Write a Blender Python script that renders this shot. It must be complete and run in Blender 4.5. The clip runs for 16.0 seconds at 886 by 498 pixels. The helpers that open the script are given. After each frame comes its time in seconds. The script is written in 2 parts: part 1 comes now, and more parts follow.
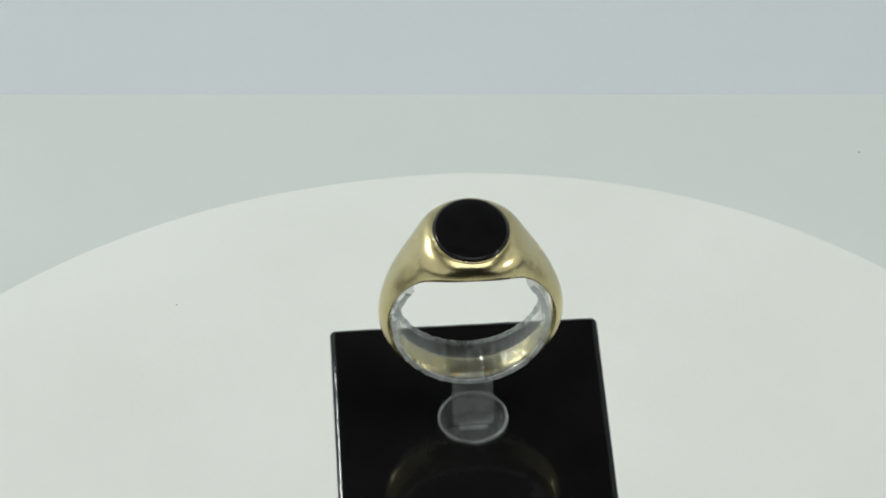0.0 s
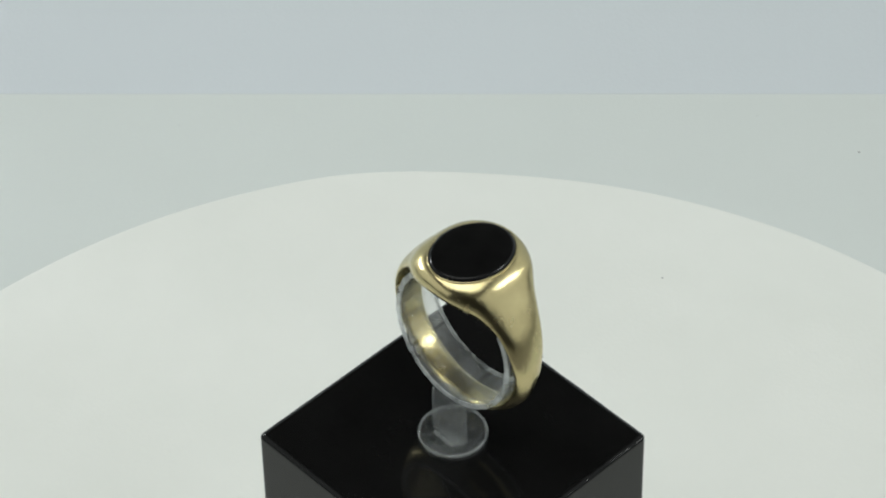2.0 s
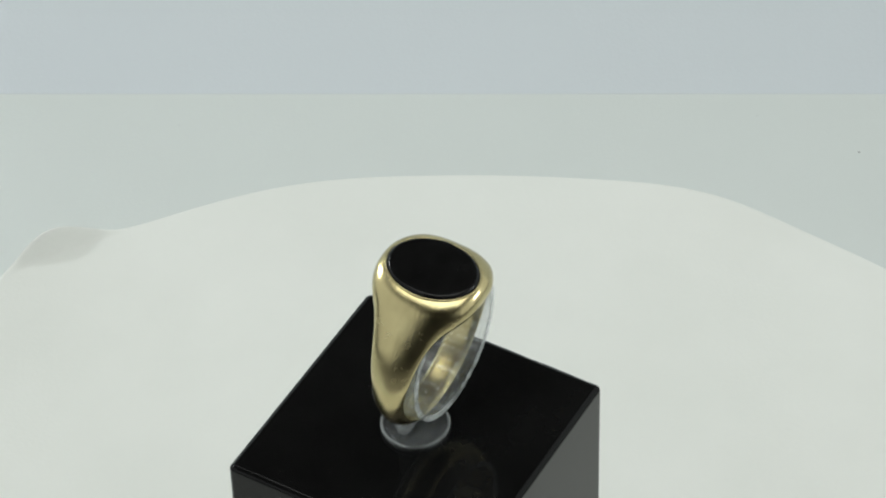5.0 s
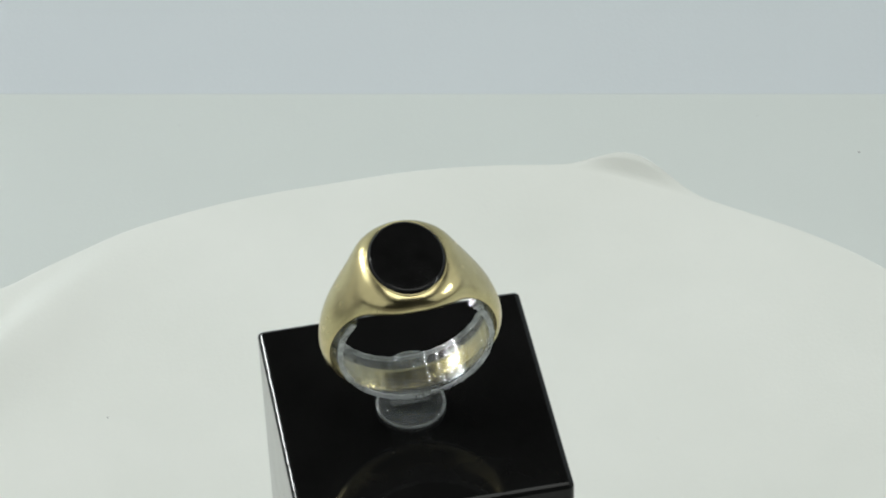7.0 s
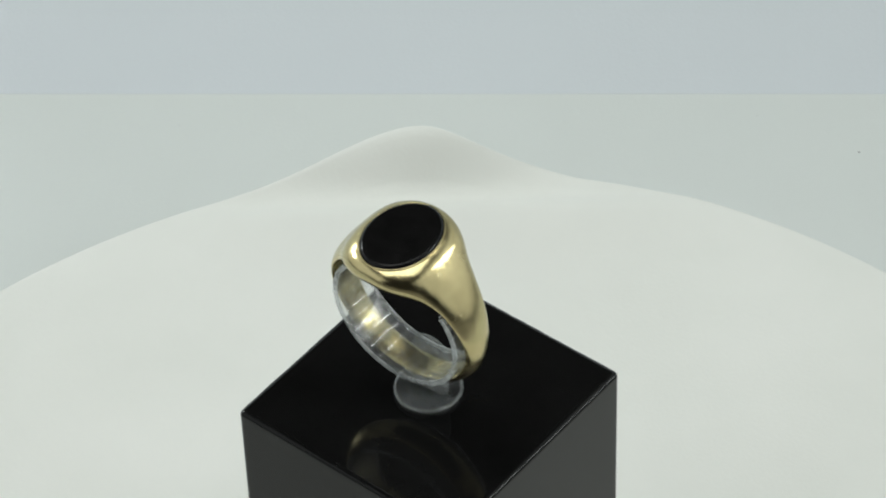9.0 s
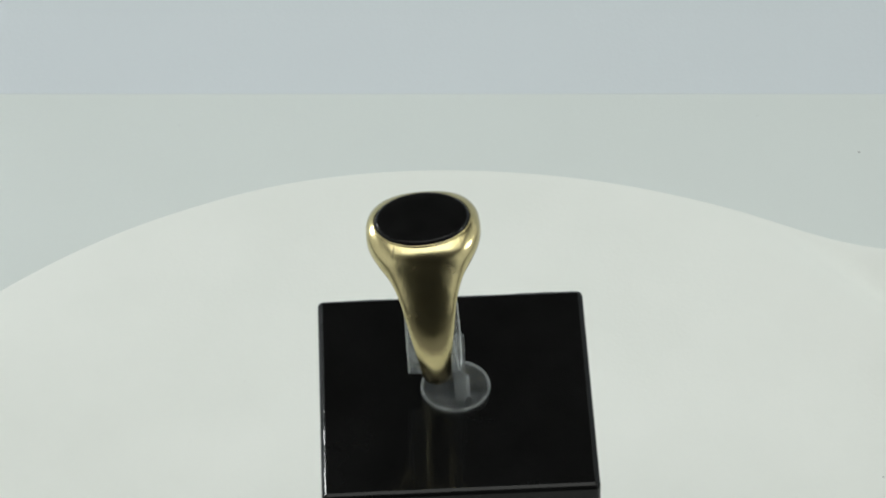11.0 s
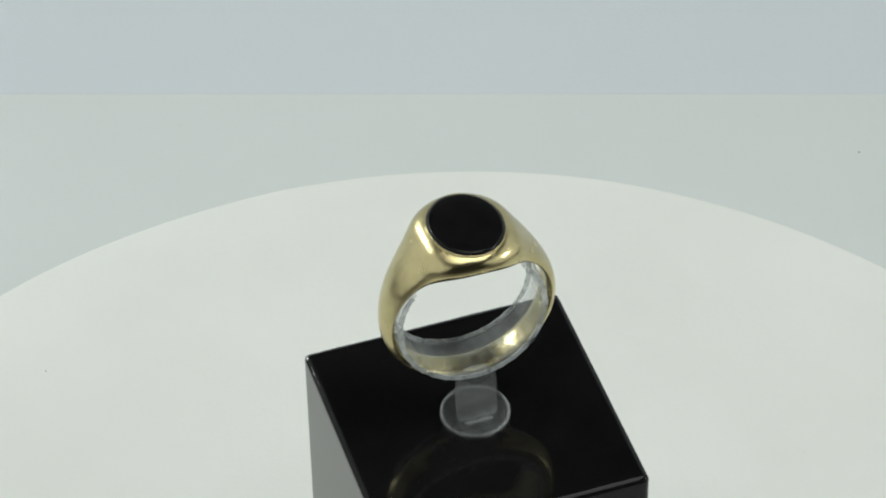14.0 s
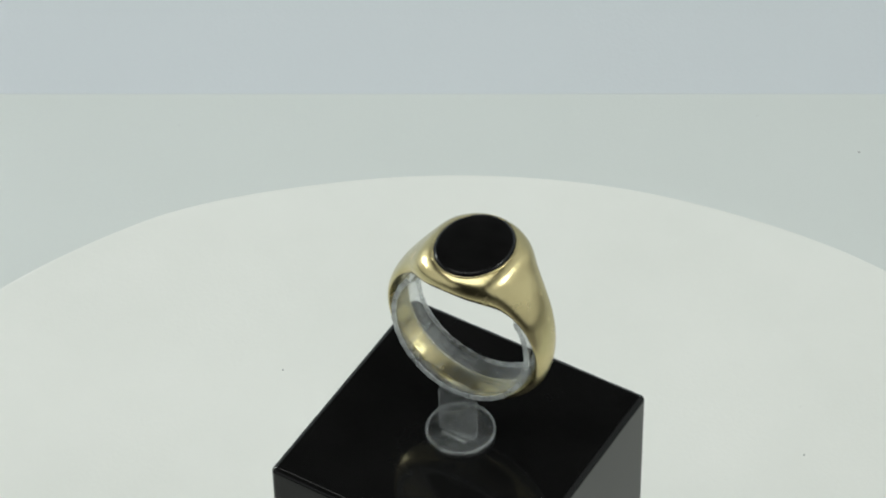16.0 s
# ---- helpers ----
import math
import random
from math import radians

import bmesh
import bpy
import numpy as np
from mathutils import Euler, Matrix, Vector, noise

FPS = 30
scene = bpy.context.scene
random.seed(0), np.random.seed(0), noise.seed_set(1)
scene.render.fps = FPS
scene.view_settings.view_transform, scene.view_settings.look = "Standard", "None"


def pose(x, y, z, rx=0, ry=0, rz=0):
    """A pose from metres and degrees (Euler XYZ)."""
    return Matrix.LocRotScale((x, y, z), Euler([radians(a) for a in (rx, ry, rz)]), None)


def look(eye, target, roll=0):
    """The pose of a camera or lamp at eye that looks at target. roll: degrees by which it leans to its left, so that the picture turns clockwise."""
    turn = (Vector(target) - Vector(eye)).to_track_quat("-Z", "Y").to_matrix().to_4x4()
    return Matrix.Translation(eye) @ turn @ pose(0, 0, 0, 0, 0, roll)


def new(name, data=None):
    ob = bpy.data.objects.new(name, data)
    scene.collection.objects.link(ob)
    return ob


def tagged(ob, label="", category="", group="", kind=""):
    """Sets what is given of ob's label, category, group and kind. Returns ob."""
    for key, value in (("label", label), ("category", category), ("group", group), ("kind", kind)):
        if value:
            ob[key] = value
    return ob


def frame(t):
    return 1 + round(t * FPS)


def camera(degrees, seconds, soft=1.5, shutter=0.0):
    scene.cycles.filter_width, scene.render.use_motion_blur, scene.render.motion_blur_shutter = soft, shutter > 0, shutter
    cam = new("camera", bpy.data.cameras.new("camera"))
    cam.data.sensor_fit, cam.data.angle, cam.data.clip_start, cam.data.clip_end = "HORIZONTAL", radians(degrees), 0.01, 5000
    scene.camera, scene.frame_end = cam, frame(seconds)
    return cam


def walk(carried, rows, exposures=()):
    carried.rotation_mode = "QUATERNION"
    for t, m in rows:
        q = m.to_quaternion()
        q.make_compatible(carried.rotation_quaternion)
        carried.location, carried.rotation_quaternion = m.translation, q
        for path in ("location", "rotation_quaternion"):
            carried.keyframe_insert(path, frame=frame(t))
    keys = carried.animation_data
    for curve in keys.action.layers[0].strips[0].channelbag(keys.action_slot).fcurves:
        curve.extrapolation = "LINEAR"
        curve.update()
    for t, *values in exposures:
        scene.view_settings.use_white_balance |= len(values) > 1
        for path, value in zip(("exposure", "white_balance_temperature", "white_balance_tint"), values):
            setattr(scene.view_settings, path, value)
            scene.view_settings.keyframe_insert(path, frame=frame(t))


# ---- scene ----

MM = 0.001
SPIN = 24.644            # degrees a second, clockwise seen from above
TOP = 64.7               # height of the black block over the sheet, mm

# ---- camera: stands still ----
cam = camera(14.19, 16.0, soft=2.0)
EYE = pose(0.0, -0.31888, 0.41273, 45.121, 1.1434, -1.2551)
walk(cam, [(0.0, EYE), (16.0, EYE)], exposures=[(0.0, 0.0, 6500, 10), (16.0, 0.0, 6500, 10)])

# ---- light ----
world = bpy.data.worlds.new("world")
scene.world = world
world.use_nodes = True
world.node_tree.nodes["Background"].inputs[0].default_value = (0.5, 0.55, 0.6, 1)
world.node_tree.nodes["Background"].inputs[1].default_value = 0.05


def area(name, eye, target, sx, sy, watts, colour):
    d = bpy.data.lights.new(name, "AREA")
    d.shape, d.size, d.size_y, d.energy, d.color = "RECTANGLE", sx, sy, watts, colour
    ob = new(name, d)
    ob.matrix_world = look(eye, target)
    return ob


area("panel_light_top", (0.0, -0.02, 0.60), (0, 0, 0.0), 0.50, 0.36, 1.50, (0.97, 1.0, 0.95))
area("panel_light_left", (-0.46, 0.01, 0.27), (0, -0.01, 0.06), 1.20, 0.50, 1.26, (0.935, 1.0, 0.98))
area("panel_light_right", (0.46, 0.01, 0.27), (0, -0.01, 0.06), 1.20, 0.50, 1.26, (0.935, 1.0, 0.98))
# short bright bars on the side panels
area("led_bar_light_left", (-0.45, 0.375, 0.33), (0.0, 0.17, 0.05), 0.13, 0.05, 1.24, (0.95, 1.0, 0.98))
area("led_bar_light_right", (0.45, 0.52, 0.33), (0.0, 0.20, 0.05), 0.20, 0.05, 1.24, (0.95, 1.0, 0.98))
area("led_bar_light_right_front", (0.45, -0.02, 0.33), (0.0, 0.02, 0.05), 0.12, 0.05, 0.42, (0.95, 1.0, 0.98))


# ---- materials ----
def mat(name):
    m = bpy.data.materials.new(name)
    m.use_nodes = True
    nt = m.node_tree
    return m, nt, nt.nodes["Principled BSDF"]


def noise_node(nt, scale, detail=4.0, rough=0.55, stretch=None):
    tc = nt.nodes.new("ShaderNodeTexCoord")
    n = nt.nodes.new("ShaderNodeTexNoise")
    n.inputs["Scale"].default_value, n.inputs["Detail"].default_value, n.inputs["Roughness"].default_value = scale, detail, rough
    if stretch:
        mp = nt.nodes.new("ShaderNodeMapping")
        mp.inputs["Scale"].default_value = stretch
        nt.links.new(tc.outputs["Object"], mp.inputs["Vector"])
        nt.links.new(mp.outputs["Vector"], n.inputs["Vector"])
    else:
        nt.links.new(tc.outputs["Object"], n.inputs["Vector"])
    return n.outputs["Fac"]


def ramp(nt, fac, stops):
    r = nt.nodes.new("ShaderNodeValToRGB")
    el = r.color_ramp.elements
    while len(el) < len(stops):
        el.new(0.5)
    for e, (p, c) in zip(el, stops):
        e.position, e.color = p, (*c, 1)
    nt.links.new(fac, r.inputs["Fac"])
    return r.outputs["Color"]


def grey(v):
    return (v, v, v)


def bump(nt, bsdf, fac, dist, strength=1.0, after=None):
    b = nt.nodes.new("ShaderNodeBump")
    b.inputs["Distance"].default_value, b.inputs["Strength"].default_value = dist, strength
    nt.links.new(fac, b.inputs["Height"])
    if after:
        nt.links.new(after, b.inputs["Normal"])
    if bsdf:
        nt.links.new(b.outputs["Normal"], bsdf.inputs["Normal"])
    return b.outputs["Normal"]


def make_gold():
    m, nt, b = mat("gold")
    b.inputs["Metallic"].default_value = 1.0
    nt.links.new(ramp(nt, noise_node(nt, 260), [(0.3, (0.56, 0.475, 0.248)), (0.7, (0.67, 0.575, 0.312))]), b.inputs["Base Color"])
    nt.links.new(ramp(nt, noise_node(nt, 420, 6), [(0.3, grey(0.17)), (0.72, grey(0.29))]), b.inputs["Roughness"])
    n1 = bump(nt, None, noise_node(nt, 1100, 3, stretch=(0.5, 5, 0.5)), 0.00004, 0.6)
    n2 = bump(nt, None, noise_node(nt, 420, 3, stretch=(0.6, 1.6, 0.6)), 0.00009, 0.7, n1)
    bump(nt, b, noise_node(nt, 170, 2), 0.00014, 0.6, n2)
    return m


def make_black(name, value, rough_lo, rough_hi, scale):
    m, nt, b = mat(name)
    nt.links.new(ramp(nt, noise_node(nt, scale), [(0.35, grey(value * 0.7)), (0.7, grey(value * 1.3))]), b.inputs["Base Color"])
    nt.links.new(ramp(nt, noise_node(nt, scale * 1.7, 6), [(0.35, grey(rough_lo)), (0.75, grey(rough_hi))]), b.inputs["Roughness"])
    b.inputs["IOR"].default_value = 1.29
    bump(nt, b, noise_node(nt, 90, 2), 0.00004, 0.5)
    return m


def make_white(name, lo, hi, scale, relief, rough=0.6):
    m, nt, b = mat(name)
    nt.links.new(ramp(nt, noise_node(nt, scale, 5), [(0.3, lo), (0.7, hi)]), b.inputs["Base Color"])
    b.inputs["Roughness"].default_value = rough
    n1 = bump(nt, None, noise_node(nt, 1400, 4), 0.00006, 0.5)
    bump(nt, b, noise_node(nt, 30, 3), relief, 0.6, n1)
    return m


def make_plastic(name, rough, haze, bend=0.0):
    """Thin moulded clear plastic: light goes straight through, haze is the milky share, bend the share that is refracted."""
    m, nt, b = mat(name)
    b.inputs["Base Color"].default_value = (0.90, 0.93, 0.93, 1)
    b.inputs["Roughness"].default_value = 0.35
    clear = nt.nodes.new("ShaderNodeBsdfTransparent")
    clear.inputs["Color"].default_value = (0.97, 0.98, 0.98, 1)
    body = nt.nodes.new("ShaderNodeMixShader")
    # blotchy haze imitates the bright and dark glassy stretches, strongest on the lips
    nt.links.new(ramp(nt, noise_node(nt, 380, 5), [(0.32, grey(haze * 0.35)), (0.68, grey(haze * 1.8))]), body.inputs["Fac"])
    thick = nt.nodes.new("ShaderNodeBsdfRefraction")
    thick.inputs["IOR"].default_value, thick.inputs["Roughness"].default_value = 1.46, rough
    inner = nt.nodes.new("ShaderNodeMixShader")
    inner.inputs["Fac"].default_value = bend
    nt.links.new(clear.outputs["BSDF"], inner.inputs[1])
    nt.links.new(thick.outputs["BSDF"], inner.inputs[2])
    nt.links.new(inner.outputs["Shader"], body.inputs[1])
    nt.links.new(b.outputs["BSDF"], body.inputs[2])
    gloss = nt.nodes.new("ShaderNodeBsdfGlossy")
    nt.links.new(ramp(nt, noise_node(nt, 500, 5), [(0.3, grey(rough * 0.6)), (0.75, grey(rough * 1.5))]), gloss.inputs["Roughness"])
    n1 = bump(nt, None, noise_node(nt, 700, 2, stretch=(3, 0.4, 3)), 0.00010, 0.8)
    relief = bump(nt, b, noise_node(nt, 260, 2), 0.00005, 0.5, n1)
    nt.links.new(relief, gloss.inputs["Normal"])
    nt.links.new(relief, thick.inputs["Normal"])
    rim = nt.nodes.new("ShaderNodeLayerWeight")
    nt.links.new(relief, rim.inputs["Normal"])
    mix = nt.nodes.new("ShaderNodeMixShader")
    nt.links.new(ramp(nt, rim.outputs["Facing"], [(0.0, grey(0.045)), (0.55, grey(0.07)), (0.8, grey(0.2)), (1.0, grey(0.7))]), mix.inputs["Fac"])
    nt.links.new(body.outputs["Shader"], mix.inputs[1])
    nt.links.new(gloss.outputs["BSDF"], mix.inputs[2])
    nt.links.new(mix.outputs["Shader"], nt.nodes["Material Output"].inputs["Surface"])
    return m


GOLD = make_gold()
STONE = make_black("onyx", 0.006, 0.14, 0.22, 300)
ACRYLIC = make_black("black_acrylic", 0.0065, 0.05, 0.11, 60)
SHEET = make_white("white_sheet", (0.79, 0.805, 0.762), (0.845, 0.855, 0.815), 22, 0.0004)
GROUND = make_white("ground_white", (0.675, 0.71, 0.69), (0.70, 0.735, 0.715), 9, 0.0002, 0.5)
BACKDROP = make_white("backdrop_white", (0.645, 0.685, 0.715), (0.67, 0.71, 0.74), 9, 0.0002, 0.5)
ROOM = make_white("dim_paint", (0.27, 0.265, 0.26), (0.30, 0.295, 0.29), 3, 0.0005, 0.8)
PLATTER = make_white("platter_plastic", (0.72, 0.72, 0.72), (0.76, 0.76, 0.76), 20, 0.0001, 0.4)
CLEAR = make_plastic("clear_plastic", 0.05, 0.06, 0.10)
HAZE = make_plastic("hazy_plastic", 0.12, 0.10)
FROST = make_plastic("frosted_plastic", 0.14, 0.045)
LIT_EDGE = make_plastic("lit_plastic_edge", 0.04, 0.34)      # extra milky white stands in for light gathered in thin rims


# ---- mesh helpers ----
def obj(name, verts, faces, material, parent=None, smooth=True, label="", flat_angle=None):
    me = bpy.data.meshes.new(name)
    me.from_pydata([tuple(v) for v in verts], [], faces)
    me.validate()
    bm = bmesh.new()
    bm.from_mesh(me)
    bmesh.ops.recalc_face_normals(bm, faces=bm.faces)
    if smooth:
        for f in bm.faces:
            f.smooth = True
        if flat_angle:
            for e in bm.edges:
                if len(e.link_faces) == 2 and e.calc_face_angle() > radians(flat_angle):
                    e.smooth = False
    bm.to_mesh(me)
    bm.free()
    me.materials.append(material)
    ob = new(name, me)
    if parent:
        ob.parent = parent
    if label:
        tagged(ob, label)
    return ob


def part_bm(name, bm, material, parent=None, smooth=True, label="", flat_angle=None):
    bmesh.ops.recalc_face_normals(bm, faces=bm.faces)
    for f in bm.faces:
        f.smooth = smooth
    if flat_angle:
        for e in bm.edges:
            if len(e.link_faces) == 2 and e.calc_face_angle() > radians(flat_angle):
                e.smooth = False
    me = bpy.data.meshes.new(name)
    bm.to_mesh(me)
    bm.free()
    me.materials.append(material)
    ob = new(name, me)
    if parent:
        ob.parent = parent
    if label:
        tagged(ob, label)
    return ob


def lathe(profile, steps=96, sx=1.0, sy=1.0):
    """Closed solid turned about z from (radius, z) pairs in mm, from the axis to the axis."""
    vs, fs, rows = [], [], []
    for r, z in profile:
        if r < 1e-6:
            rows.append([len(vs)])
            vs.append((0, 0, z * MM))
        else:
            rows.append(list(range(len(vs), len(vs) + steps)))
            for i in range(steps):
                a = 2 * math.pi * i / steps
                vs.append((r * sx * math.cos(a) * MM, r * sy * math.sin(a) * MM, z * MM))
    for a, b in zip(rows, rows[1:]):
        for i in range(steps):
            j = (i + 1) % steps
            q = [a[i % len(a)], a[j % len(a)], b[j % len(b)], b[i % len(b)]]
            q = list(dict.fromkeys(q))
            if len(q) > 2:
                fs.append(q)
    return vs, fs


def box_bm(x0, x1, y0, y1, z0, z1, bevel=0.0, seg=3):
    bm = bmesh.new()
    bmesh.ops.create_cube(bm, size=1)
    for v in bm.verts:
        v.co = Vector((x0 + (v.co.x + 0.5) * (x1 - x0), y0 + (v.co.y + 0.5) * (y1 - y0), z0 + (v.co.z + 0.5) * (z1 - z0)))
    if bevel:
        bmesh.ops.bevel(bm, geom=list(bm.edges), offset=bevel, segments=seg, profile=0.5, affect="EDGES")
    return bm


def spline(xs, ys, x):
    """Smooth cubic through the points (Catmull-Rom), for scalar x."""
    n = len(xs)
    if x <= xs[0]:
        return ys[0]
    if x >= xs[-1]:
        return ys[-1]
    i = max(k for k in range(n - 1) if xs[k] <= x)
    h = xs[i + 1] - xs[i]
    t = (x - xs[i]) / h
    m0 = (ys[i + 1] - ys[i - 1]) / (xs[i + 1] - xs[i - 1]) if i else 0.0
    m1 = (ys[i + 2] - ys[i]) / (xs[i + 2] - xs[i]) if i + 2 < n else 0.0
    return ((2 * t ** 3 - 3 * t ** 2 + 1) * ys[i] + (t ** 3 - 2 * t ** 2 + t) * h * m0
            + (3 * t ** 2 - 2 * t ** 3) * ys[i + 1] + (t ** 3 - t ** 2) * h * m1)


# ---- setting: photo table, backdrop, dim room ----
FLOOR_Z = -0.030


def setting():
    # ground sheet flat on the table; behind the turntable a second sheet rises from it and turns up
    low = [(-0.13, 0.0), (-0.06, 0.0), (0.0, 0.0), (0.12, 0.0), (0.160, 0.0), (0.174, 0.0)]
    high = [(0.1665, 0.00005), (0.1685, 0.0002), (0.20, 0.006), (0.25, 0.022), (0.30, 0.052), (0.335, 0.09), (0.352, 0.14), (0.358, 0.20), (0.36, 0.33)]
    xs = [-0.5 + 0.05 * i for i in range(21)]
    n = len(xs)
    for name, prof, material, words in (("ground", low, GROUND, "plain white ground sheet on the photo table"),
                                        ("backdrop", high, BACKDROP, "cool white backdrop sheet rising behind the turntable")):
        vs, fs, m = [], [], len(prof)
        for drop in (0.0, 0.0008):
            for y, z in prof:
                for x in xs:
                    vs.append((x, y - 0.0438 * x * (1 if y > 0.05 else 0), FLOOR_Z + z - drop))
        for j in range(m - 1):
            for i in range(n - 1):
                q = [j * n + i, j * n + i + 1, (j + 1) * n + i + 1, (j + 1) * n + i]
                fs += [q, [v + m * n for v in q[::-1]]]
        rim = [i for i in range(n)] + [j * n + n - 1 for j in range(1, m)] + [(m - 1) * n + i for i in range(n - 2, -1, -1)] + [j * n for j in range(m - 2, 0, -1)]
        for a, b in zip(rim, rim[1:] + rim[:1]):
            fs.append([a, b, b + m * n, a + m * n])
        b = obj(name, vs, fs, material, flat_angle=40)
        tagged(b, words, name, kind="structure")
    t = part_bm("table", box_bm(-0.7, 0.7, -0.5, 0.45, FLOOR_Z - 0.035, FLOOR_Z - 0.0025, 0.003), ROOM, smooth=False)
    tagged(t, "plain dark grey table under the ground sheet", "table", kind="structure")
    for name, d in (("floor", (-2, 2, -2, 2, -0.80, -0.78)), ("ceiling", (-2, 2, -2, 2, 1.7, 1.72)),
                    ("wall_north", (-2, 2, 2, 2.05, -0.78, 1.7)), ("wall_south", (-2, 2, -2.05, -2, -0.78, 1.7)),
                    ("wall_east", (2, 2.05, -2, 2, -0.78, 1.7)), ("wall_west", (-2.05, -2, -2, 2, -0.78, 1.7))):
        tagged(part_bm(name, box_bm(*d), ROOM, smooth=False), "dim grey painted " + name.split("_")[0], name.split("_")[0], kind="structure")


setting()


# ---- turntable and the white sheet on it ----
def turntable():
    root = new("turntable")
    root.location = (0, 0, FLOOR_Z)
    vs, fs = lathe([(0, 0), (70, 0), (72, 2), (72, 12), (70, 13), (0, 13)])
    obj("base", vs, fs, PLATTER, root, flat_angle=30)
    vs, fs = lathe([(0, 13.5), (103, 13.5), (104.5, 15), (104.5, 27), (103, 28.4), (0, 28.4)], 128)
    p = obj("platter", vs, fs, PLATTER, root, flat_angle=30)
    tagged(root, "white motorised turntable under a white sheet", "turntable")
    return root, p


def sheet():
    R, n = 114.2, 480
    radii = [0, 20, 40, 60, 75, 85, 90, 94, 97, 99.5, 101.5, 103, 104, 105, 106.5, 108, 109.5, 111, 112, 113, 113.7, R]
    lips = [(0.25, -0.12), (0.5, -0.45), (0.65, -0.95), (0.7, -1.6)]      # the rolled rim: outward, down
    vs, fs, rows = [], [], []

    def off(a, c):
        return (a - c + 180) % 360 - 180

    def near(a, c, lo, hi):
        d = off(a, c)
        return math.exp(-(d / (hi if d > 0 else lo)) ** 2)

    def surface(r, a):
        k = max(0.0, (r - 90) / (R - 90))
        d = off(a, 312.5)
        turn = 0.5 + 0.5 * math.tanh(d / 4)
        reach, tan = 13.0 + 7.0 * turn, 11.0 + 4.5 * turn
        soft = math.sqrt(d * d + 4.0)
        corner = max(0.0, R / math.cos(radians(max(0.0, tan - soft))) - R)      # straight-edged corner past the disc
        s = (r + corner * k ** 4) * math.cos(radians(d))
        lift = min(1.0, max(0.0, (s - 107.0) / 9.5)) if abs(d) < 90 else 0.0
        z = 9.4 * lift * lift * (3 - 2 * lift) * max(0.0, 1 - soft / reach) ** 1.05
        up, over = min(1.0, max(0.0, (s - 90.0) / 13.5)), min(1.0, max(0.0, (s - 103.0) / 5.5))
        if abs(d) < 60:                            # the sheet swells before the lifted corner and falls away behind the swell
            z += 2.4 * math.exp(-(d / (17 if d > 0 else 21)) ** 4) * (up * up * (3 - 2 * up) - 0.9 * over * over * (3 - 2 * over))
        z += k ** 2 * (2.6 * near(a, 190, 7, 9) + 0.9 * near(a, 146, 10, 10) + 2.2 * near(a, 249, 7, 9))
        z -= k ** 2 * (1.3 * near(a, 272, 8, 12) + 1.0 * near(a, 212, 9, 9))
        z += k ** 2 * (0.35 * math.sin(radians(3 * a + 40)) + 0.25 * math.sin(radians(7 * a)))
        z -= 0.10 * max(0.0, r * math.cos(radians(off(a, 118))) - 99.0)          # crease along a chord
        # shallow waves in the soft sheet
        z += 0.22 * noise.noise(Vector((r * math.cos(radians(a)) / 24, r * math.sin(radians(a)) / 24, 3.1))) * min(1, max(0, (r - 35) / 40))
        return r + corner * k ** 4, z

    for r in radii:
        row = []
        for i in range(n if r else 1):
            a = 360 * i / n
            rr, z = surface(r, a)
            row.append(len(vs))
            vs.append((rr * math.cos(radians(a)) * MM, rr * math.sin(radians(a)) * MM, z * MM))
        rows.append(row)
    for step, (out, down) in enumerate(lips):
        row = []
        f = (step + 1) / len(lips)
        for i in range(n):
            a = 360 * i / n
            rr, z = surface(R, a)
            flap = near(a, 246, 4.6, 4.6)             # corner that curls up from the rim
            rr += out * (1 - flap) + flap * 2.2 * f
            z += down * (1 - 0.7 * near(a, 313, 14, 14)) * (1 - flap) + flap * 3.2 * f ** 1.2
            row.append(len(vs))
            vs.append((rr * math.cos(radians(a)) * MM, rr * math.sin(radians(a)) * MM, z * MM))
        rows.append(row)
    for a, b in zip(rows, rows[1:]):
        for i in range(n):
            j = (i + 1) % n
            fs.append(list(dict.fromkeys([a[i % len(a)], a[j % len(a)], b[j], b[i]])))
    ob = obj("white_sheet", vs, fs, SHEET)
    so = ob.modifiers.new("thickness", "SOLIDIFY")
    so.thickness, so.offset = 0.0008, -1
    return tagged(ob, "round white foam sheet with two curled corners lying on the turntable", "sheet")


TABLE, PLATE = turntable()
COVER = sheet()


# ---- dust ----
DUST = make_black("dust_fibre", 0.42, 0.6, 0.8, 900)


def dust(name, spots, words, z):
    """Flattened crumbs at (x, y, size) in mm, joined: nobody could count them."""
    vs, fs = [], []
    for x, y, size in spots:
        base = len(vs)
        for k in range(6):
            a = math.pi / 3 * k + x
            vs.append(((x + size * (0.7 + 0.3 * math.sin(3 * k + y)) * math.cos(a)) * MM, (y + size * 0.8 * math.sin(a)) * MM, z))
        vs.append((x * MM, y * MM, z + size * 0.5 * MM))
        vs.append((x * MM, y * MM, z - 0.0003))
        for k in range(6):
            fs.append([base + k, base + (k + 1) % 6, base + 6])
            fs.append([base + (k + 1) % 6, base + k, base + 7])
    return tagged(obj(name, vs, fs, DUST), words, "dust", kind="stuff")


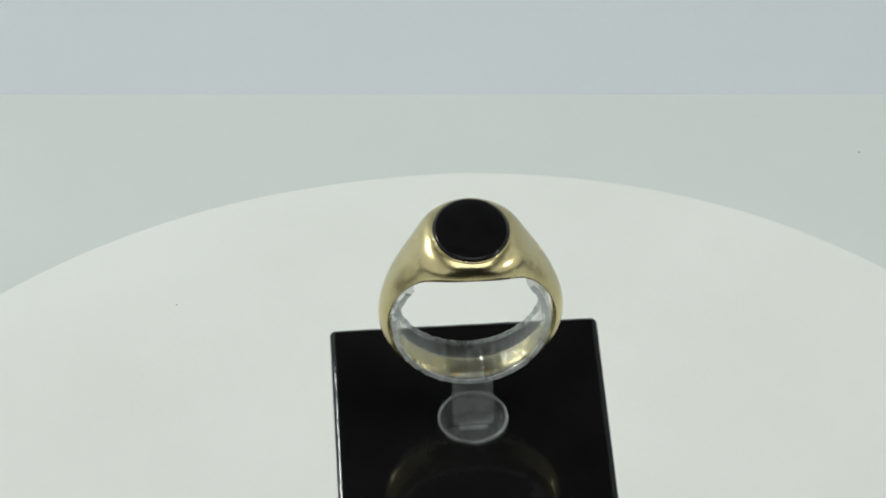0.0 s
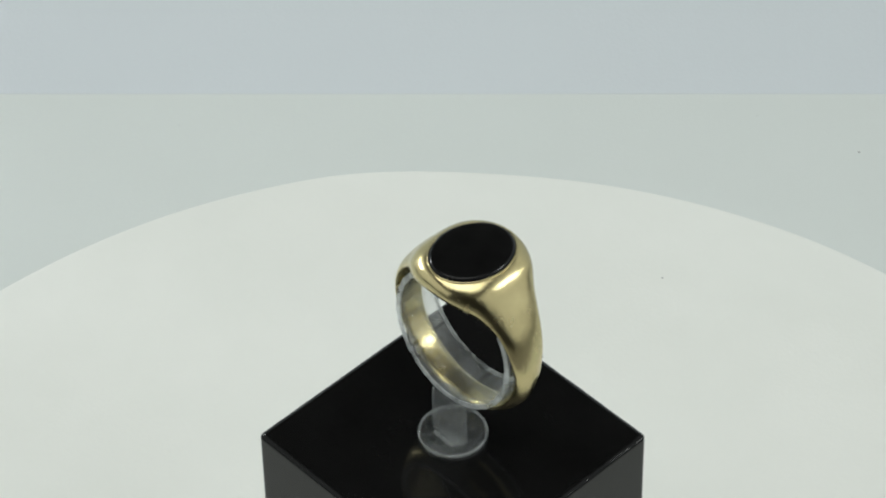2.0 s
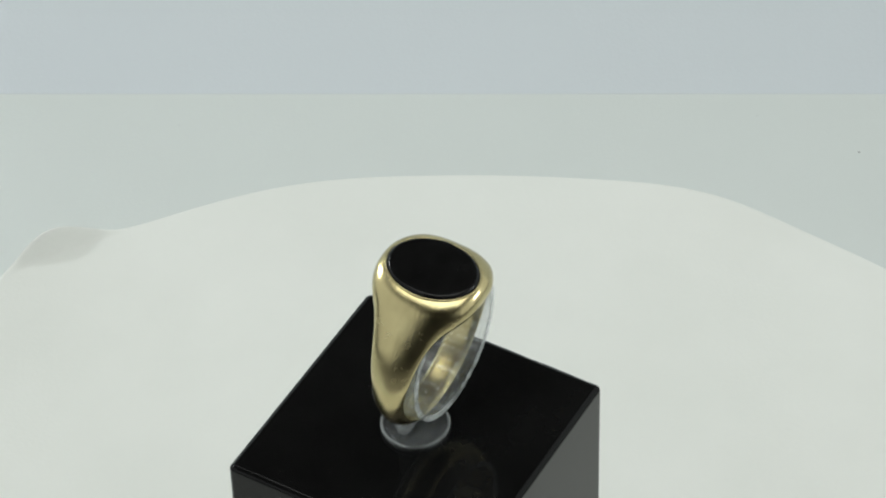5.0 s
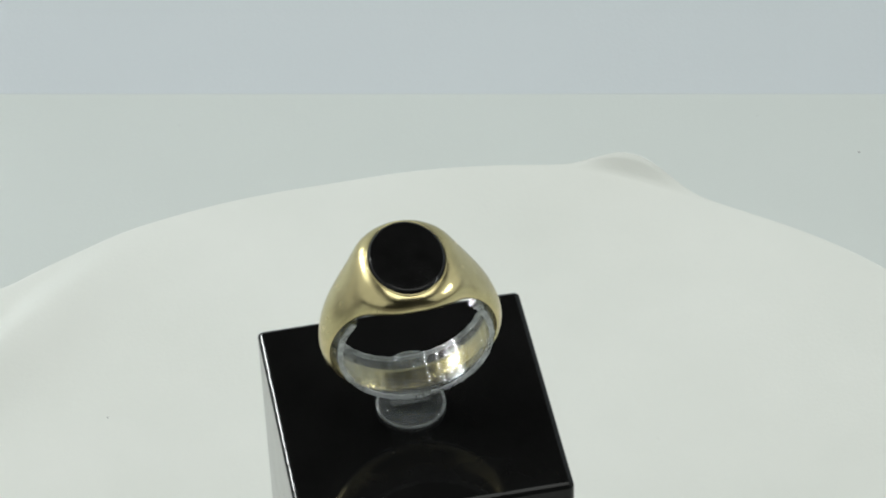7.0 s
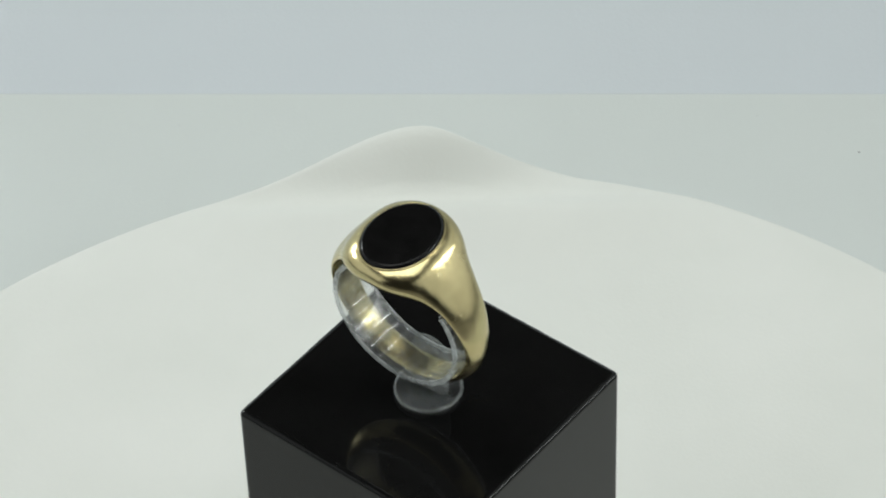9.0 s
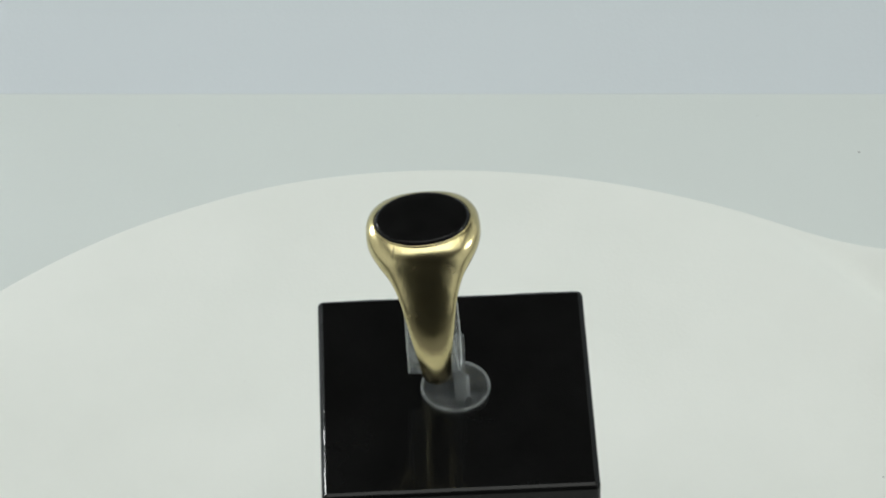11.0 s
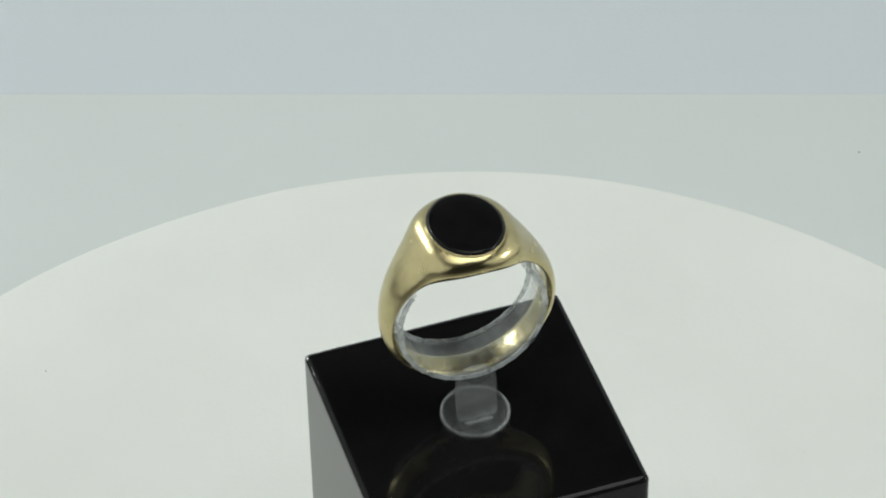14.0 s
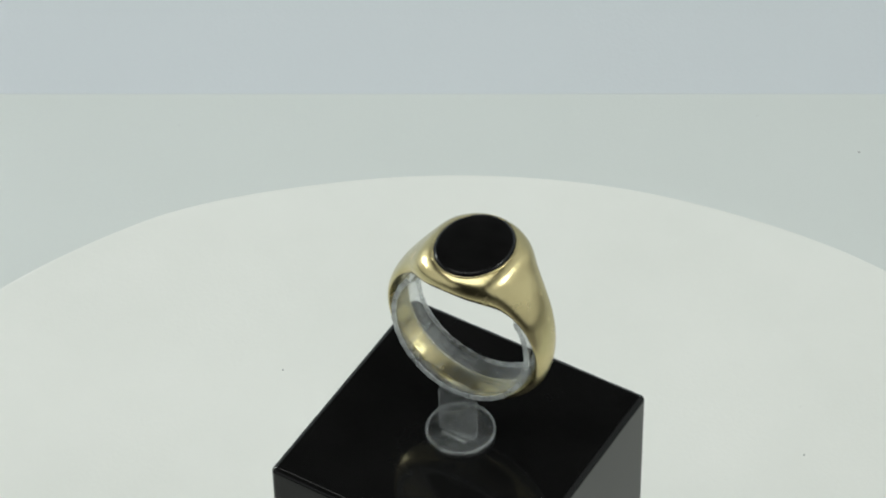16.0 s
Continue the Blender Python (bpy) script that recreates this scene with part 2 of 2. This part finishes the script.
rnd = random.Random(7)
spots = [(-42.6, 84.7, 0.22), (-60.0, 43.2, 0.22), (18.9, 71.2, 0.2), (44.4, -66.7, 0.2), (-77.0, -49.1, 0.18)]
for k in range(12):
    a, r = rnd.uniform(0, 6.283), rnd.uniform(35, 108)
    spots.append((r * math.cos(a), r * math.sin(a), rnd.uniform(0.04, 0.09)))
SPECKS = dust("dust_on_sheet", spots, "few tiny dark dust specks on the white sheet", 0.0001)
dust("dust_on_ground", [(76.6, 147.5, 0.3), (-46.7, 160.0, 0.12), (59.0, 158.0, 0.1)], "few tiny dark dust specks on the ground sheet", FLOOR_Z + 0.0001)


# ---- black display block ----
def block():
    h, per = 18.12, 60
    # the polished edge from the top outwards: slope in degrees and length of each stretch
    bends = [(8, 0.08), (20, 0.12), (28, 0.42), (38, 0.12), (55, 0.20), (75, 0.25)]
    b = sum(n * math.cos(radians(g)) for g, n in bends)
    loop = []                                   # rounded square, walked once: (corner centre x, y, outward x, y)
    for q in range(4):
        c = (h - b) * (1 if q in (0, 3) else -1), (h - b) * (1 if q in (0, 1) else -1)
        for k in range(7):
            a = radians(90 * q + 15 * k)
            loop.append((*c, math.cos(a), math.sin(a)))
        e = (h - b) * (1 if (q + 1) % 4 in (0, 3) else -1), (h - b) * (1 if (q + 1) % 4 in (0, 1) else -1)
        a = radians(90 * q + 90)
        for k in range(1, per):
            f = k / per
            loop.append((c[0] + (e[0] - c[0]) * f, c[1] + (e[1] - c[1]) * f, math.cos(a), math.sin(a)))
    rows = [(0.02, TOP, 0.0), (0.02, TOP, 0.0)]            # inner and outer line of the flat top, then the edge
    for (g, length), waver in zip(bends, (0.0, -0.4, 1.0, 0.6, 0.3, 0.0)):
        o, z, _ = rows[-1]
        rows.append((o + length * math.cos(radians(g)), z - length * math.sin(radians(g)), waver))
    rows += [(b, b * 0.8, 0.0), (b * 0.3, 0.0, 0.0)]
    vs, fs, n = [], [], len(loop)
    for k, (out, z, waver) in enumerate(rows):
        for cx, cy, ox, oy in loop:
            at = Vector((cx + ox, cy + oy, 1.7))
            j = waver * (0.06 * noise.noise(at * 0.3) + 0.045 * noise.noise(at * 0.9))      # polished by hand
            if k == 0:
                cx, cy = cx * 0.93, cy * 0.93
            vs.append(((cx + ox * (out + j)) * MM, (cy + oy * (out + j)) * MM, (z + j) * MM))
    for k in range(len(rows) - 1):
        for i in range(n):
            j = (i + 1) % n
            fs.append([k * n + i, k * n + j, (k + 1) * n + j, (k + 1) * n + i])
    fs.append(list(range(n))[::-1])
    fs.append([(len(rows) - 1) * n + i for i in range(n)])
    ob = obj("display_block", vs, fs, ACRYLIC)
    for p in ob.data.polygons:
        if p.loop_total > 8:
            p.use_smooth = False
    w = ob.modifiers.new("normals", "WEIGHTED_NORMAL")
    return tagged(ob, "tall square block of polished black acrylic with rounded edges", "display block")


BLOCK = block()


# ---- signet ring ----
RI = 10.45     # inner radius, mm
ZT = 13.05     # table height over the ring's centre


def ring_hole(psi):
    return RI - 0.06 * math.exp(-(psi / 27) ** 2)


def ring_radius(psi):
    return spline([0, 21.5, 25.7, 33.6, 41.5, 51.6, 64.7, 78.3, 90, 120, 180], [13.9, 13.88, 13.7, 13.0, 12.5, 12.13, 11.93, 11.9, 11.93, 12.05, 12.05], psi)


def ring_width(psi):
    return spline([0, 10, 18, 25.7, 37, 50, 63.4, 78, 90, 105, 132, 180], [7.32, 7.18, 6.72, 5.95, 4.6, 3.7, 3.15, 2.7, 2.35, 2.08, 1.88, 1.85], psi)


def ring_inner(psi):
    return spline([0, 18, 35, 50, 65, 90, 130, 180], [6.98, 6.12, 4.28, 3.38, 2.8, 2.15, 1.7, 1.65], psi)


def signet_ring():
    root = new("signet_ring")
    n = 180
    vs, fs = [], []
    for i in range(n):
        phi = 360 * i / n
        psi = abs((phi + 180) % 360 - 180)          # angle from the top
        ro, w, wi, ri = ring_radius(psi), ring_width(psi), ring_inner(psi), ring_hole(psi)
        half = []
        top = max(0.0, 1 - psi / 75)
        h0, hh, ex = 0.13 - 0.03 * top, ro - ri - 0.18, 1.72 + 1.28 * top ** 1.2
        for j in range(7):                           # flank, from the hole's edge out to the widest line
            f = j / 7
            half.append((ri + 0.18 + hh * h0 * f, wi + (w - wi) * (0.85 * f + 0.15 * math.sin(math.pi / 2 * f))))
        for j in range(14):                          # rounded back, from the widest line to the ridge
            b = math.pi / 2 * j / 13
            half.append((ri + 0.18 + hh * (h0 + (1 - h0) * math.sin(b) ** (2 / ex)), w * max(0.0, math.cos(b)) ** (2 / ex)))
        sec = [(rho, -y) for rho, y in half] + [(rho, y) for rho, y in half[-2::-1]]
        for j in range(1, 10):
            y = wi * (1 - 2 * j / 10)
            sec.append((ri + 0.12 * abs(1 - 2 * j / 10) ** 4, y))
        for rho, y in sec:
            x, z = rho * math.sin(radians(phi)), rho * math.cos(radians(phi))
            if z > ZT - 2.5:                         # the table falls away gently outside the stone
                e = max(0.0, math.hypot(x / 4.95, y / 6.2) - 1)
                cut = ZT - 5.5 * (0.22 * e + 0.9 * e * e)
                z = cut - 0.16 * math.log(1 + math.exp((cut - z) / 0.16))
            vs.append((x * MM, y * MM, z * MM))
    k = len(vs) // n
    for i in range(n):
        for j in range(k):
            a, b = i * k + j, i * k + (j + 1) % k
            c, d = ((i + 1) % n) * k + (j + 1) % k, ((i + 1) % n) * k + j
            fs.append([a, b, c, d])
    obj("band", vs, fs, GOLD, root)
    # rim that holds the stone
    vs, fs = [], []
    n, m = 96, 20
    for i in range(n):
        a = 2 * math.pi * i / n
        wob = 0.05 * math.sin(5 * a + 1) + 0.03 * math.sin(11 * a)
        for j in range(m):
            b = 2 * math.pi * j / m
            cx, cz = 0.15 * math.cos(b), 0.17 * math.sin(b)
            vs.append(((4.93 + cx + wob * 0.4) * math.cos(a) * MM, (6.2 + cx + wob * 0.4) * math.sin(a) * MM, (ZT - 0.10 + cz) * MM))
    for i in range(n):
        for j in range(m):
            a, b = i * m + j, i * m + (j + 1) % m
            c, d = ((i + 1) % n) * m + (j + 1) % m, ((i + 1) % n) * m + j
            fs.append([a, b, c, d])
    obj("bezel", vs, fs, GOLD, root, label="polished gold rim around the stone")
    vs, fs = lathe([(0, ZT - 0.6), (4.83, ZT - 0.6), (4.83, ZT + 0.06), (4.80, ZT + 0.14), (4.6, ZT + 0.35), (4.5, ZT + 0.40), (4.3, ZT + 0.42), (3.0, ZT + 0.44), (0, ZT + 0.45)],
                   96, 1.0, 1.263)
    obj("stone", vs, fs, STONE, root, label="flat oval black onyx", flat_angle=60)
    return tagged(root, "worn yellow gold signet ring with a flat black oval stone", "ring")


RING = signet_ring()


# ---- clear ring clip ----
def ring_clip():
    """Origin at the middle of the foot's underside; RING_AT is the ring's centre from there, mm."""
    root = new("ring_clip")
    vs, fs = lathe([(0, 0), (4.45, 0), (4.7, 0.2), (4.7, 0.9), (4.1, 0.95), (3.95, 0.85), (0, 0.8)], 72)
    foot = obj("foot", vs, fs, FROST, root, label="frosted clear plastic disc foot", flat_angle=40)
    vs, fs = [], []
    for i in range(72):                          # raised bead round the foot
        a = 2 * math.pi * i / 72
        for k in range(8):
            b = 2 * math.pi * k / 8
            r = 4.48 + 0.2 * math.cos(b)
            vs.append((r * math.cos(a) * MM, r * math.sin(a) * MM, (1.08 + 0.26 * math.sin(b)) * MM))
    for i in range(72):
        for k in range(8):
            j, n = (i + 1) % 72, (k + 1) % 8
            fs.append([i * 8 + k, i * 8 + n, j * 8 + n, j * 8 + k])
    obj("bead", vs, fs, HAZE, foot, label="whiter bead around the foot")
    # thin hazy bar added for the highlight dash at the tab's lower end
    part_bm("highlight_dash", box_bm(-0.0019, 0.0019, -0.0019, -0.0014, 0.0006, 0.0011, 0.0001, 2), HAZE, foot, flat_angle=40)
    # upright tab with a rounded top
    pts = [(-2.7, 0.9), (2.7, 0.9), (2.7, 7.9)] + [(2.7 * math.cos(radians(a)) , 7.9 + 2.0 * math.sin(radians(a))) for a in range(15, 180, 15)] + [(-2.7, 7.9)]
    vs = [(x * MM, -1.3 * MM, z * MM) for x, z in pts] + [(x * MM, 0.2 * MM, z * MM) for x, z in pts]
    n = len(pts)
    bm = bmesh.new()
    bv = [bm.verts.new(v) for v in vs]
    bm.faces.new(bv[:n])
    bm.faces.new(bv[n:][::-1])
    for i in range(n):
        j = (i + 1) % n
        bm.faces.new([bv[i], bv[n + i], bv[n + j], bv[j]])
    bmesh.ops.recalc_face_normals(bm, faces=bm.faces)
    bmesh.ops.bevel(bm, geom=[e for e in bm.edges if e.calc_face_angle() > 1.0], offset=0.00025, segments=2, affect="EDGES")
    part_bm("tab", bm, HAZE, root, label="frosted clear plastic upright tab", flat_angle=40)
    # open band that springs inside the ring
    cx, cy, cz = CLIP_BAND
    vs, fs = [], []
    n = 112
    for i in range(n + 1):
        a = radians(-126 + 252 * i / n)
        rip = -0.17 if i % 5 == 0 else 0.03 * math.sin(i * 1.9)
        e = 0.96 if i % 5 == 0 else 1.0 if 0 < i < n else 0.85
        for rho, y in ((9.45, -2.95), (9.45, 3.5), (9.7, 3.65), (10.1, 3.65), (10.35, 3.45), (10.35, -2.9), (10.1, -3.1), (9.7, -3.1)):
            rr = rho + (rip if rho < 9.5 else 0) - 0.45 * abs(2 * i / n - 1) ** 5
            rise = (1 - math.cos(a)) / 1.6
            y = y * e + rise * (1.5 if y < 0 else 0.2)
            vs.append(((cx + rr * math.sin(a)) * MM, (cy + y - 0.45 - 0.12 * math.cos(a)) * MM, (cz - rr * math.cos(a)) * MM))
    for i in range(n):
        for j in range(8):
            a, b = i * 8 + j, i * 8 + (j + 1) % 8
            fs.append([a, b, b + 8, a + 8])
    fs.append(list(range(8)))
    fs.append(list(range(n * 8, n * 8 + 8))[::-1])
    band = obj("clip_band", vs, fs, CLEAR, root, flat_angle=35)
    for side in (-3.2, 3.72):                    # moulded lips along both edges, their bright look put into the haze
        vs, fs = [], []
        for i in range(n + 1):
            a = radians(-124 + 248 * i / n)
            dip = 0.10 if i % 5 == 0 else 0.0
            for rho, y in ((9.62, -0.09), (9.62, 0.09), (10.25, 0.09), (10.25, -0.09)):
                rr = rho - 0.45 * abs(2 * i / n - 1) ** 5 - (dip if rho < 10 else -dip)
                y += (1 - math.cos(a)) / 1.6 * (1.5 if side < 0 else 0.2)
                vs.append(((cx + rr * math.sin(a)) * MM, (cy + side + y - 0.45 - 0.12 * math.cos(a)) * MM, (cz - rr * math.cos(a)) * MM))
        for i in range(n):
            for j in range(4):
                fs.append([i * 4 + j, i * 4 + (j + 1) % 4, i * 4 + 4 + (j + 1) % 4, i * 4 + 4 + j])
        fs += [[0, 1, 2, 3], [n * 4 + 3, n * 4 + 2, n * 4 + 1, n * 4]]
        obj("lip", vs, fs, LIT_EDGE, band, flat_angle=35, label="moulded edge of the band, whitened for the light it gathers")
    return tagged(root, "clear plastic ring clip standing on the black block", "ring clip")


FOOT = (3.98, -1.74, TOP - 0.15)                 # foot of the clip in the turntable's space, mm
RING_AT = (4.02, 1.2, TOP + 18.77)       # centre of the ring
YAW = 2.36
CLIP_BAND = (0.04, 2.94, 18.8)
CLIP = ring_clip()


# ---- what turns ----
def motions():
    def rows(base, lean=0.0, yaw=YAW, tip=0.0):
        x, y, z = base
        here = pose(x * MM, y * MM, z * MM, lean, tip, yaw)
        return [(t / 4, pose(0, 0, 0, 0, 0, -SPIN * t / 4) @ here) for t in range(65)]

    walk(PLATE, rows((0, 0, 0), yaw=0))
    walk(COVER, rows((0, 0, 0), yaw=0))
    walk(SPECKS, rows((0, 0, 0), yaw=0))
    walk(BLOCK, rows((3.33, -1.80, 0.24), tip=0.42, lean=-0.06, yaw=2.14))
    walk(CLIP, rows(FOOT))
    walk(RING, rows(RING_AT, -3.5, tip=1.2))


motions()
